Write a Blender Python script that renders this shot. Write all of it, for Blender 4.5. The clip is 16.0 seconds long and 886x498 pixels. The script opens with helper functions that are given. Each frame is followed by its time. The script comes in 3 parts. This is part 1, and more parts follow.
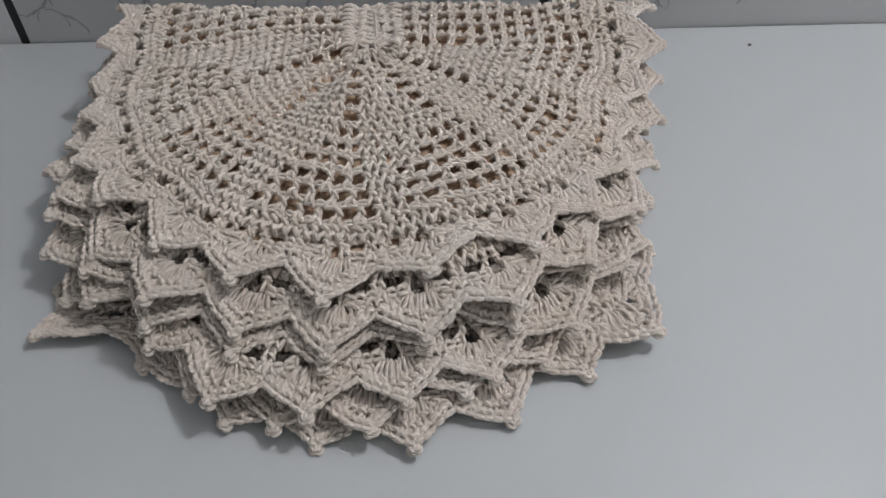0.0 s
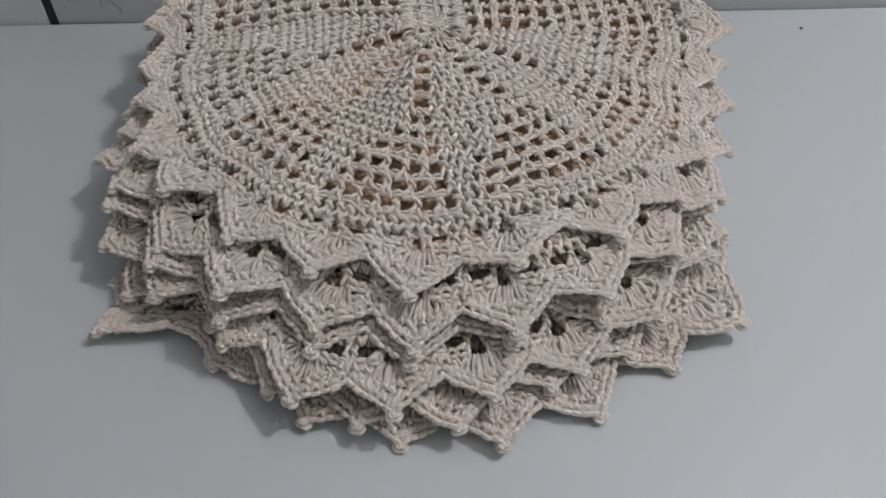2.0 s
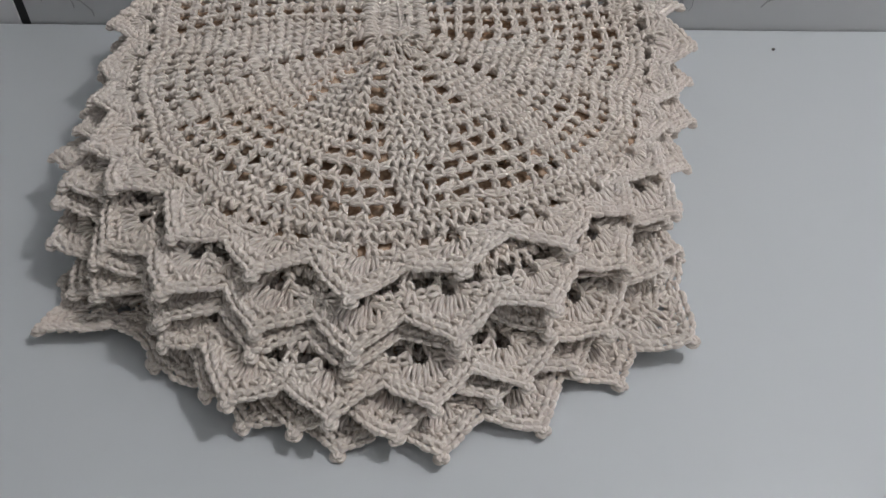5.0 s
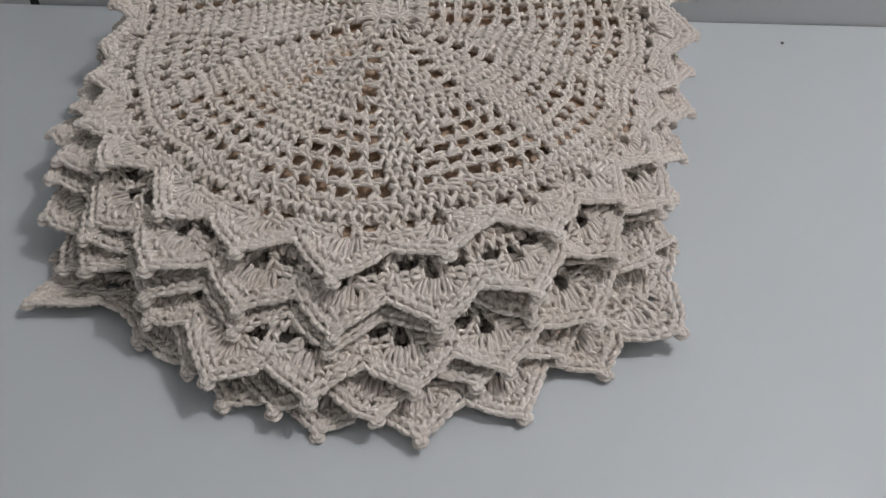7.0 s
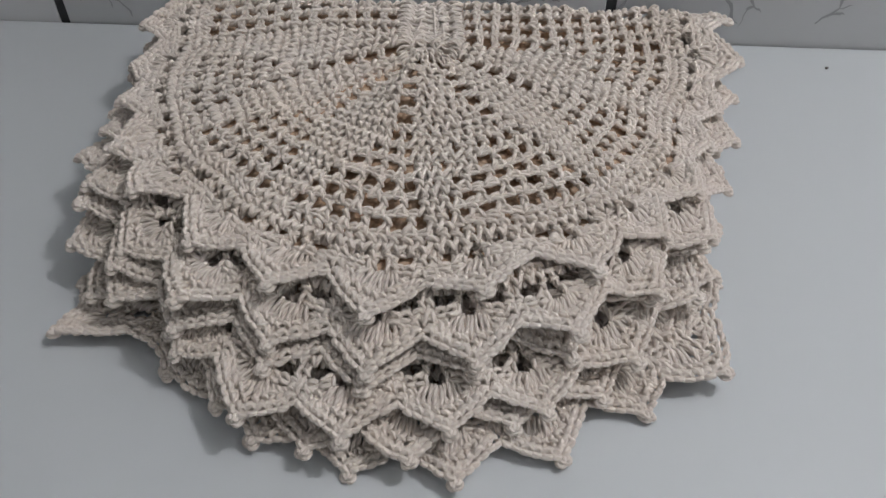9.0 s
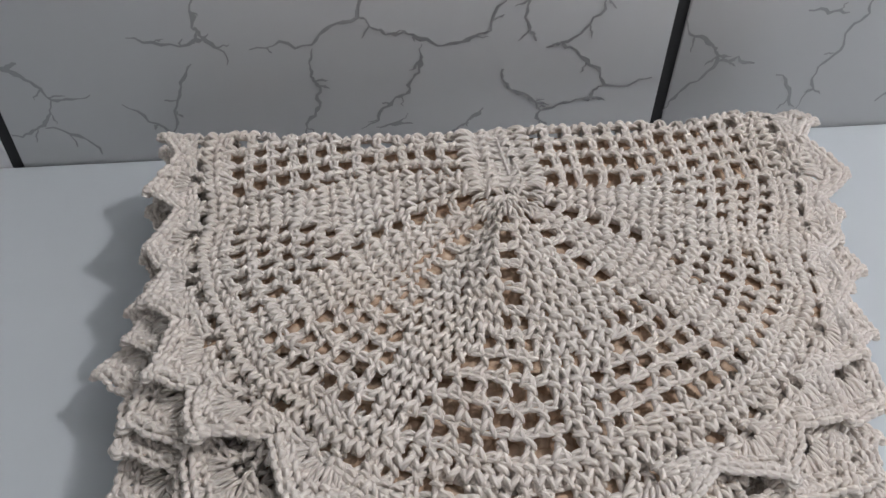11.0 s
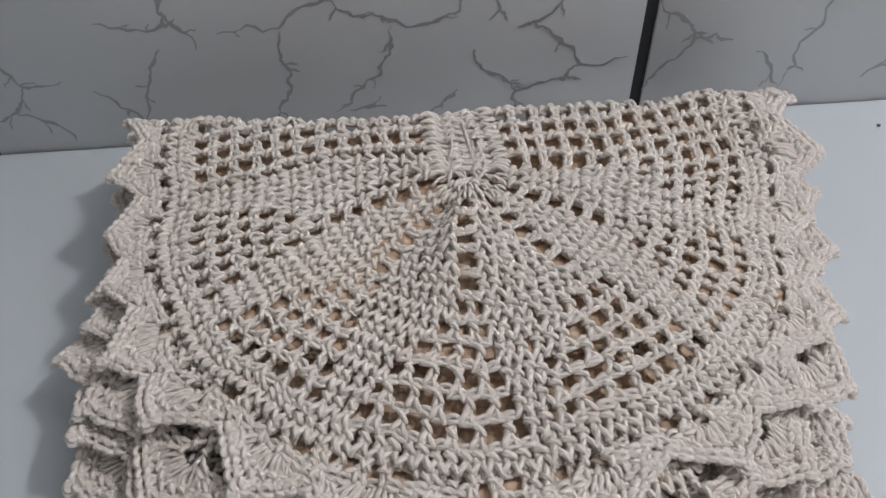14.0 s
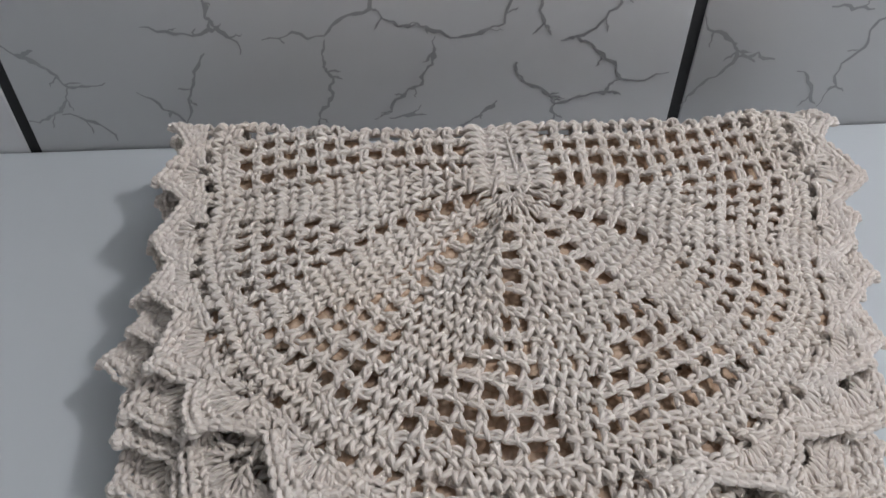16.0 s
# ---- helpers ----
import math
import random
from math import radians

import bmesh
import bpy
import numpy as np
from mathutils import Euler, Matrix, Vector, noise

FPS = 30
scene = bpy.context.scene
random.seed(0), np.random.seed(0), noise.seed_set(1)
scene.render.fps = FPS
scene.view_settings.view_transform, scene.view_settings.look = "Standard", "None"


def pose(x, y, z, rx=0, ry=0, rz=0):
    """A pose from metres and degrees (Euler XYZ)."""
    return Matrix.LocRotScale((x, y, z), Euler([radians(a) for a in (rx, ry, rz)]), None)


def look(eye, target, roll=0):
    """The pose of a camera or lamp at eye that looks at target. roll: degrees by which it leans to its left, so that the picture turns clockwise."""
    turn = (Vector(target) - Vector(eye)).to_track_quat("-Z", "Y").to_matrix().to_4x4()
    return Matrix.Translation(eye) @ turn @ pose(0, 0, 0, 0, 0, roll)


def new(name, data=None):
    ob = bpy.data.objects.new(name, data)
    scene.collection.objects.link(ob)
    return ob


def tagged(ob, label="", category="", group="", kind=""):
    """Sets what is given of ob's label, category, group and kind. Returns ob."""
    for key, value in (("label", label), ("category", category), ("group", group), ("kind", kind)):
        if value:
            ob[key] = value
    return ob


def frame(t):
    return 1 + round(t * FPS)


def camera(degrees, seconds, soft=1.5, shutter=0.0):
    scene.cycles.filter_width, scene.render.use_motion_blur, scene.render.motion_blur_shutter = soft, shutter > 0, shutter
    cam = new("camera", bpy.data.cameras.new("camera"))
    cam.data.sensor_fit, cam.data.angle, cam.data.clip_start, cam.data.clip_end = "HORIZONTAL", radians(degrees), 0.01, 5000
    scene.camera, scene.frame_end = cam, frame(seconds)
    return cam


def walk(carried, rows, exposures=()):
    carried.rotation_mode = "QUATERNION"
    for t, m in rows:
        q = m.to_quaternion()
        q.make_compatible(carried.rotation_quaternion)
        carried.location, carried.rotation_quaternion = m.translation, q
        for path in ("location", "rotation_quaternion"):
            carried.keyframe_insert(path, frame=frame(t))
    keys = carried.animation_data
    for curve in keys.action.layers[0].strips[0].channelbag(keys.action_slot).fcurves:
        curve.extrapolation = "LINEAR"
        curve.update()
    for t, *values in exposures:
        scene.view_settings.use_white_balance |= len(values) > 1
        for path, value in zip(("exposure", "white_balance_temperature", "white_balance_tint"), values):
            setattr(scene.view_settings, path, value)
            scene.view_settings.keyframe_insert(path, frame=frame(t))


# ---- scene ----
cam = camera(52.0, 16.0, soft=1.5, shutter=0.35)
PATH = [
    (0, (0.128, 0.019, 0.506), (0.067, 1.353, -0.983), -2.9),
    (0.5, (0.106, 0.041, 0.499), (0.027, 1.361, -1.001), -2.4),
    (1, (0.048, 0.07, 0.501), (-0.023, 1.383, -1.006), -2.5),
    (1.5, (0.039, 0.06, 0.496), (0.008, 1.363, -1.021), -1.9),
    (2, (0.057, 0.036, 0.501), (0.06, 1.335, -1.021), -1.1),
    (2.5, (0.068, 0.023, 0.489), (0.082, 1.319, -1.035), -0.3),
    (3, (0.076, 0.02, 0.499), (0.077, 1.317, -1.023), 0.1),
    (3.5, (0.076, 0.021, 0.501), (0.065, 1.328, -1.013), -0.2),
    (4, (0.076, 0.029, 0.499), (0.064, 1.34, -1.011), -0.3),
    (4.5, (0.091, 0.039, 0.501), (0.088, 1.361, -1.001), -0.1),
    (4.7, (0.091, 0.037, 0.496), (0.093, 1.368, -0.997), 0.3),
    (7, (0.117, 0.031, 0.481), (0.056, 1.36, -1.012), 0.0),
    (7.5, (0.109, 0.032, 0.479), (0.038, 1.361, -1.014), 0.1),
    (8, (0.106, 0.04, 0.485), (0.017, 1.379, -0.999), -0.4),
    (8.5, (0.103, 0.042, 0.486), (-0.002, 1.384, -0.993), -0.9),
    (9, (0.106, 0.053, 0.478), (-0.001, 1.394, -1.001), -0.7),
    (9.5, (0.023, 0.16, 0.476), (-0.032, 1.507, -1.002), -1.1),
    (9.7, (-0.005, 0.179, 0.476), (-0.002, 1.537, -0.992), -0.5),
    (11.8, (-0.04, 0.227, 0.483), (0.121, 1.535, -1.021), 1.6),
    (12, (-0.045, 0.234, 0.48), (0.122, 1.539, -1.027), 1.7),
    (12.5, (-0.042, 0.236, 0.474), (0.145, 1.533, -1.037), 1.9),
    (13, (-0.024, 0.225, 0.48), (0.181, 1.503, -1.045), 1.9),
    (13.5, (-0.007, 0.219, 0.477), (0.161, 1.505, -1.046), 0.6),
    (14, (0.011, 0.211, 0.479), (0.098, 1.511, -1.038), -1.0),
    (14.5, (0.038, 0.191, 0.48), (0.092, 1.494, -1.037), -0.8),
    (15, (0.028, 0.195, 0.483), (0.071, 1.5, -1.032), -0.6),
    (15.5, (-0.007, 0.204, 0.478), (0.052, 1.499, -1.045), 0.2),
    (16, (-0.009, 0.218, 0.488), (0.059, 1.513, -1.034), 0.1),
]
LIGHT = [(0.0, -0.31, 6500, 10), (7.0, -0.33, 6500, 10), (9.0, -0.26, 6500, 10), (9.6, -0.16, 6450, 10), (11.8, 0.03, 6300, 10), (14.0, -0.04, 6300, 10), (16.0, -0.07, 6300, 10)]
walk(cam, [(t, look(eye, target, roll)) for t, eye, target, roll in PATH], LIGHT)

# ---------- world, lamp, light ----------
world = bpy.data.worlds.new("room_air")
world.use_nodes = True
world.node_tree.nodes["Background"].inputs["Color"].default_value = (0.93, 0.95, 0.97, 1)
world.node_tree.nodes["Background"].inputs["Strength"].default_value = 0.17
scene.world = world
LAMP = (1.04, 0.43, 1.71)
lamp = new("lamp_light", bpy.data.lights.new("lamp_light", "POINT"))
lamp.data.shadow_soft_size, lamp.data.energy = 0.06, 36.3
lamp.data.color = (0.985, 0.975, 0.995)
lamp.matrix_world = pose(*LAMP)


# ---------- materials ----------
def material(name, colour, rough, metal=0.0):
    m = bpy.data.materials.new(name)
    m.use_nodes = True
    p = m.node_tree.nodes["Principled BSDF"]
    p.inputs["Base Color"].default_value = (*colour, 1)
    p.inputs["Roughness"].default_value = rough
    p.inputs["Metallic"].default_value = metal
    return m, m.node_tree, p


def node(tree, kind, **values):
    n = tree.nodes.new(kind)
    for key, v in values.items():
        n.inputs[key.replace("_", " ")].default_value = v
    return n


def maths(tree, op, a, b=None):
    n = tree.nodes.new("ShaderNodeMath")
    n.operation = op
    for i, v in enumerate((a, b)):
        if v is None:
            continue
        if isinstance(v, (int, float)):
            n.inputs[i].default_value = v
        else:
            tree.links.new(v, n.inputs[i])
    return n.outputs[0]


def ramp(tree, source, stops):
    n = tree.nodes.new("ShaderNodeValToRGB")
    e = n.color_ramp.elements
    while len(e) < len(stops):
        e.new(0.5)
    for el, (at, col) in zip(e, stops):
        el.position, el.color = at, (*col, 1)
    tree.links.new(source, n.inputs[0])
    return n.outputs[0]


def bump(tree, p, height, strength, distance):
    n = node(tree, "ShaderNodeBump", Strength=strength, Distance=distance)
    tree.links.new(height, n.inputs["Height"])
    tree.links.new(n.outputs[0], p.inputs["Normal"])


def noise_of(tree, scale, detail=3.0, rough=0.5):
    tc = tree.nodes.new("ShaderNodeTexCoord")
    n = node(tree, "ShaderNodeTexNoise", Scale=scale, Detail=detail, Roughness=rough)
    tree.links.new(tc.outputs["Object"], n.inputs["Vector"])
    return n.outputs["Fac"]


def yarn_material():
    m, t, p = material("raw_cotton_yarn", (0.70, 0.60, 0.51), 0.92)
    uv = t.nodes.new("ShaderNodeUVMap")
    sep = t.nodes.new("ShaderNodeSeparateXYZ")
    t.links.new(uv.outputs[0], sep.inputs[0])
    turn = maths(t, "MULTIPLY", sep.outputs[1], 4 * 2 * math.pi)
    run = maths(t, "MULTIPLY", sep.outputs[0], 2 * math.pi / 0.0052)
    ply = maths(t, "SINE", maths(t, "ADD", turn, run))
    streak = t.nodes.new("ShaderNodeCombineXYZ")
    t.links.new(maths(t, "MULTIPLY", sep.outputs[0], 420.0), streak.inputs[0])
    t.links.new(maths(t, "MULTIPLY", sep.outputs[1], 15.0), streak.inputs[1])
    t.links.new(noise_of(t, 40.0, 0.0), streak.inputs[2])
    fibre = node(t, "ShaderNodeTexNoise", Scale=1.0, Detail=3.0, Roughness=0.65)
    t.links.new(streak.outputs[0], fibre.inputs["Vector"])
    fine = maths(t, "ADD", fibre.outputs["Fac"], noise_of(t, 1500.0, 2.0))
    stain = noise_of(t, 28.0, 3.0)
    col = ramp(t, stain, [(0.25, (0.86, 0.76, 0.675)), (0.55, (0.895, 0.81, 0.74)), (0.8, (0.90, 0.83, 0.765))])
    # shade in the grooves between plies, painted into the yarn colour
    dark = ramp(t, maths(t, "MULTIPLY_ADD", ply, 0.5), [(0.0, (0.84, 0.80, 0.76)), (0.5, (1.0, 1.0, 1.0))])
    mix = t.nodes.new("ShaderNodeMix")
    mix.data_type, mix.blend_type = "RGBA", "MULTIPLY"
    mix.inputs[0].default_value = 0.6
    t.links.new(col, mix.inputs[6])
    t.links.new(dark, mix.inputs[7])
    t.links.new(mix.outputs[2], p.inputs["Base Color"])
    bump(t, p, maths(t, "ADD", ply, maths(t, "MULTIPLY", fine, 2.5)), 0.55, 0.00029)
    p.inputs["Sheen Weight"].default_value = 0.12
    p.inputs["Sheen Roughness"].default_value = 0.6
    p.inputs["Specular IOR Level"].default_value = 0.2
    return m


def core_material():
    m, t, p = material("shaded_inner_cotton", (0.66, 0.55, 0.45), 0.95)
    tc = t.nodes.new("ShaderNodeTexCoord")
    v = node(t, "ShaderNodeTexVoronoi", Scale=170.0)
    t.links.new(tc.outputs["Object"], v.inputs["Vector"])
    # brown shade of the holes painted on the cream cotton, deepest between cells
    t.links.new(ramp(t, v.outputs["Distance"], [(0.0, (0.80, 0.61, 0.46)), (0.8, (0.56, 0.38, 0.26))]), p.inputs["Base Color"])
    bump(t, p, maths(t, "MULTIPLY", v.outputs["Distance"], -1.0), 1.0, 0.003)
    p.inputs["Specular IOR Level"].default_value = 0.2
    return m


def plain(name, lo, hi, rough, scale, bump_d=0.0, big=3.0):
    m, t, p = material(name, lo, rough)
    a, b = noise_of(t, scale, 4.0), noise_of(t, big, 2.0)
    t.links.new(ramp(t, maths(t, "MULTIPLY_ADD", a, 0.5), [(0.2, lo), (0.7, hi)]), p.inputs["Base Color"])
    t.links.new(ramp(t, b, [(0.3, (rough * 0.85,) * 3), (0.7, (min(1, rough * 1.15),) * 3)]), p.inputs["Roughness"])
    if bump_d:
        bump(t, p, a, 0.4, bump_d)
    return m


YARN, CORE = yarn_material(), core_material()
TABLE = plain("white_laminate", (0.62, 0.648, 0.662), (0.66, 0.688, 0.702), 0.36, 60.0, 0.00003)
TILE = plain("grey_white_glazed_tile", (0.56, 0.562, 0.565), (0.62, 0.622, 0.625), 0.20, 9.0)
VEIN = plain("grey_vein_print", (0.29, 0.29, 0.295), (0.38, 0.38, 0.385), 0.22, 90.0)
GROUT = plain("black_grout", (0.012, 0.012, 0.013), (0.03, 0.03, 0.032), 0.8, 300.0, 0.0004)
PLASTER = plain("white_plaster", (0.76, 0.775, 0.78), (0.80, 0.815, 0.82), 0.9, 40.0, 0.0005)
FLOOR = plain("light_floor", (0.45, 0.43, 0.41), (0.55, 0.53, 0.50), 0.4, 20.0)
SPECK = plain("dark_crumb", (0.06, 0.05, 0.045), (0.10, 0.09, 0.08), 0.9, 900.0)
LAMP_SHELL = plain("lamp_white", (0.78, 0.78, 0.78), (0.8, 0.8, 0.8), 0.5, 30.0)


# ---------- mesh helpers ----------
def link_mesh(name, mesh, mat, parent=None, label=""):
    mesh.materials.append(mat)
    ob = new(name, mesh)
    if parent is not None:
        ob.parent = parent
    if label:
        ob["label"] = label
    return ob


def box_mesh(name, lo, hi, bevel=0.0, segs=2):
    bm = bmesh.new()
    bmesh.ops.create_cube(bm, size=1.0)
    for v in bm.verts:
        v.co = Vector([lo[i] + (v.co[i] + 0.5) * (hi[i] - lo[i]) for i in range(3)])
    if bevel:
        bmesh.ops.bevel(bm, geom=bm.edges[:], offset=bevel, segments=segs, affect="EDGES", profile=0.5)
    me = bpy.data.meshes.new(name)
    bm.to_mesh(me)
    bm.free()
    for f in me.polygons:
        f.use_smooth = bevel > 0
    return me


def box(name, lo, hi, mat, parent=None, bevel=0.0, label=""):
    return link_mesh(name, box_mesh(name, lo, hi, bevel), mat, parent, label)


SIZES = np.random.default_rng(7)


class Yarn:
    """Collects strands of yarn and turns them into one mesh."""

    def __init__(self):
        self.v, self.f, self.uv, self.n = [], [], [], 0

    def sweep(self, lines, radius, sides=5):
        """lines: (n, k, 3) in the world."""
        if len(lines) == 0:
            return
        # one round of smoothing between the given points
        ends = np.concatenate([2 * lines[:, :1] - lines[:, 1:2], lines, 2 * lines[:, -1:] - lines[:, -2:-1]], axis=1)
        between = (9 * (ends[:, 1:-2] + ends[:, 2:-1]) - ends[:, :-3] - ends[:, 3:]) / 16
        full = np.empty((len(lines), 2 * lines.shape[1] - 1, 3))
        full[:, ::2], full[:, 1::2] = lines, between
        lines = full
        n, k, _ = lines.shape
        tan = np.gradient(lines, axis=1)
        tan /= np.linalg.norm(tan, axis=2, keepdims=True) + 1e-12
        up = np.where(np.abs(tan[..., 2:3]) > 0.9, np.array([1.0, 0, 0]), np.array([0, 0, 1.0]))
        a = np.cross(tan, up)
        a /= np.linalg.norm(a, axis=2, keepdims=True) + 1e-12
        b = np.cross(a, tan)
        ang = np.linspace(0, 2 * np.pi, sides, endpoint=False)
        taper = np.ones(k)
        taper[0] = taper[-1] = 0.55
        taper[1] = taper[-2] = 0.88
        ring = np.cos(ang)[:, None] * a[:, :, None, :] + np.sin(ang)[:, None] * b[:, :, None, :]
        stout = SIZES.uniform(0.84, 1.14, n)
        v = lines[:, :, None, :] + ring * (radius * taper)[None, :, None, None] * stout[:, None, None, None]
        seg = np.linalg.norm(np.diff(lines, axis=1), axis=2)
        run = np.concatenate([np.zeros((n, 1)), np.cumsum(seg, axis=1)], axis=1)
        i, j, s = np.meshgrid(np.arange(n), np.arange(k - 1), np.arange(sides), indexing="ij")
        s2 = (s + 1) % sides
        idx = lambda jj, ss: i * k * sides + jj * sides + ss
        f = np.stack([idx(j, s), idx(j, s2), idx(j + 1, s2), idx(j + 1, s)], axis=-1).reshape(-1, 4)
        u0, u1 = run[i, j], run[i, j + 1]
        w0, w1 = s / sides, (s + 1) / sides
        uv = np.stack([np.stack([u0, w0], -1), np.stack([u0, w1], -1), np.stack([u1, w1], -1), np.stack([u1, w0], -1)], axis=3)
        self.v.append(v.reshape(-1, 3))
        self.f.append(f + self.n)
        self.uv.append(uv.reshape(-1, 2))
        self.n += n * k * sides

    def build(self, name, mat, parent, base, label=""):
        me = bpy.data.meshes.new(name)
        v = np.concatenate(self.v) - np.array(base)
        f = np.concatenate(self.f)
        me.vertices.add(len(v))
        me.vertices.foreach_set("co", v.astype(np.float32).ravel())
        me.loops.add(f.size)
        me.loops.foreach_set("vertex_index", f.astype(np.int32).ravel())
        me.polygons.add(len(f))
        me.polygons.foreach_set("loop_start", np.arange(0, f.size, 4, dtype=np.int32))
        me.polygons.foreach_set("use_smooth", np.ones(len(f), dtype=bool))
        me.update(calc_edges=True)
        me.uv_layers.new(name="UVMap").data.foreach_set("uv", np.concatenate(self.uv).astype(np.float32).ravel())
        me.validate()
        return link_mesh(name, me, mat, parent, label)


# ---------- the room ----------
WALL_Y = 0.75
JOINTS_X = [-0.799, -0.299, 0.2, 0.7]
room = dict(kind="structure")
tagged(box("floor", (-1.7, -2.2, -0.81), (2.3, 0.80, -0.75), FLOOR), "light stone floor of the room", "floor", **room)
tagged(box("ceiling", (-1.7, -2.2, 1.90), (2.3, 0.80, 1.96), PLASTER), "plain white plaster ceiling", "ceiling", **room)
tagged(box("wall_south", (-1.7, -2.3, -0.75), (2.3, -2.2, 1.90), PLASTER), "plain white plastered room wall", "wall", **room)
tagged(box("wall_west", (-1.8, -2.2, -0.75), (-1.7, 0.80, 1.90), PLASTER), "plain white plastered room wall", "wall", **room)
tagged(box("wall_east", (2.3, -2.2, -0.75), (2.4, 0.80, 1.90), PLASTER), "plain white plastered room wall", "wall", **room)
wall = tagged(box("wall_north", (-1.7, WALL_Y + 0.002, -0.75), (2.3, WALL_Y + 0.10, 1.90), GROUT),
              "wall of glossy grey marbled tiles with black grout", "wall", **room)

# tiles with black joints, veins printed on them
HALF = 0.0045
xs = [-1.7] + [-1.299] + JOINTS_X + [1.2, 1.7, 2.3]
zs = [-0.75, -0.72, -0.22, 0.28, 0.78, 1.28, 1.78, 1.90]
tile_meshes = {}
tiles = {}
for i in range(len(xs) - 1):
    for j in range(len(zs) - 1):
        w, h = xs[i + 1] - xs[i] - 2 * HALF, zs[j + 1] - zs[j] - 2 * HALF
        key = (round(w, 3), round(h, 3))
        if key not in tile_meshes:
            me = box_mesh("tile", (-w / 2, -0.001, -h / 2), (w / 2, 0.006, h / 2), 0.0012, 2)
            me.materials.append(TILE)
            tile_meshes[key] = me
        ob = new("tile", tile_meshes[key])
        ob.parent = wall
        ob.location = ((xs[i] + xs[i + 1]) / 2, WALL_Y + 0.001, (zs[j] + zs[j + 1]) / 2)
        tiles[i, j] = ob

VEINS_LEFT = [[(-.388, .03), (-.36, .075), (-.31, .098)], [(-.36, .075), (-.395, .12)],
              [(-.43, .06), (-.40, .02)]]
VEINS_MID = [
    [(-.188, .108), (-.142, .104), (-.132, .109)], [(-.142, .150), (-.142, .114), (-.136, .106), (-.123, .082)],
    [(-.106, .094), (-.062, .096), (-.029, .117), (-.018, .15)], [(-.062, .093), (-.064, .073), (-.059, .058), (-.065, .032), (-.071, .007)],
    [(-.023, .116), (-.01, .102), (.015, .097), (.049, .095), (.065, .102), (.068, .15)],
    [(.016, .093), (.015, .075), (.006, .05), (-.01, .038), (-.031, .017)], [(-.02, .018), (.009, .020)]]
VEINS_MID2 = [
    [(.063, .032), (.048, .016), (.028, .002)], [(.088, .14), (.093, .103), (.099, .091)],
    [(.165, .15), (.146, .116), (.117, .089), (.135, .075), (.155, .049), (.191, .054)],
    [(.076, .068), (.086, .047), (.108, .027), (.144, .036), (.155, .049)], [(.108, .027), (.099, .001)],
    [(-.148, .084), (-.161, .057), (-.174, .017)], [(-.204, .051), (-.174, .016)],
    [(-.290, .105), (-.27, .082), (-.252, .058), (-.224, .061)], [(-.252, .058), (-.264, .035), (-.290, .027)], [(-.264, .032), (-.23, .004)]]
VEINS_RIGHT = [
    [(.207, .105), (.232, .081), (.239, .066), (.213, .033), (.206, .02)], [(.239, .066), (.269, .063)],
    [(.345, .12), (.334, .091), (.321, .057), (.315, .015)], [(.289, .051), (.314, .018)], [(.297, .108), (.329, .105)],
    [(.38, .02), (.42, .06), (.47, .05)]]


def vein(points, wide, seed, parent, offset):
    """A printed vein: a thin jagged ribbon that swells and fades along its way."""
    rng = random.Random(seed)
    line = [Vector((p[0] - 0.003, 0, p[1] + 0.003)) for p in points]
    for step in range(3):
        out = [line[0]]
        for a, b in zip(line, line[1:]):
            d = b - a
            side = Vector((-d.z, 0, d.x))
            out += [(a + b) / 2 + side * rng.uniform(-0.2, 0.2), b]
        line = out
    bm = bmesh.new()
    ribbon(bm, line, wide, rng, offset)
    for twig in range(len(points) - 1):
        i = rng.randrange(2, len(line) - 2)
        d = (line[i + 2] - line[i - 2]).normalized()
        turn = rng.choice((-1, 1)) * rng.uniform(0.6, 1.2)
        d = Vector((d.x * math.cos(turn) - d.z * math.sin(turn), 0, d.x * math.sin(turn) + d.z * math.cos(turn)))
        side = Vector((-d.z, 0, d.x))
        long = rng.uniform(0.006, 0.014)
        sprig = [line[i] + d * long * k / 5 + side * rng.uniform(-0.001, 0.001) for k in range(6)]
        ribbon(bm, sprig, wide * 0.7, rng, offset + Vector((0, 0.00002 * (twig + 1), 0)))
    me = bpy.data.meshes.new("vein")
    bm.to_mesh(me)
    bm.free()
    link_mesh("vein", me, VEIN, parent, "grey printed vein")


def ribbon(bm, line, wide, rng, offset):
    rows = []
    for i, p in enumerate(line):
        a, b = line[max(i - 1, 0)], line[min(i + 1, len(line) - 1)]
        d = (b - a).normalized()
        side = Vector((-d.z, 0, d.x))
        w = wide * (0.45 + 0.9 * rng.random()) * min(1.0, 0.35 + 3.0 * min(i, len(line) - 1 - i) / len(line))
        w *= 1.0 + 1.5 * max(0, noise.noise(p * 60))
        rows.append([bm.verts.new(p + side * k * w + Vector((0, 0, 0)) - offset) for k in (-1, 1)])
    for r, s in zip(rows, rows[1:]):
        bm.faces.new((r[0], s[0], s[1], r[1]))


seed = 0
for column, sets in ((2, VEINS_LEFT), (3, VEINS_MID), (3, VEINS_MID2), (4, VEINS_RIGHT)):
    for line in sets:
        seed += 1
        host = tiles[column, 2]
        vein(line, 0.0012, seed, host, Vector((host.location.x, 0.0012 + 0.00004 * (seed % 5), host.location.z)))

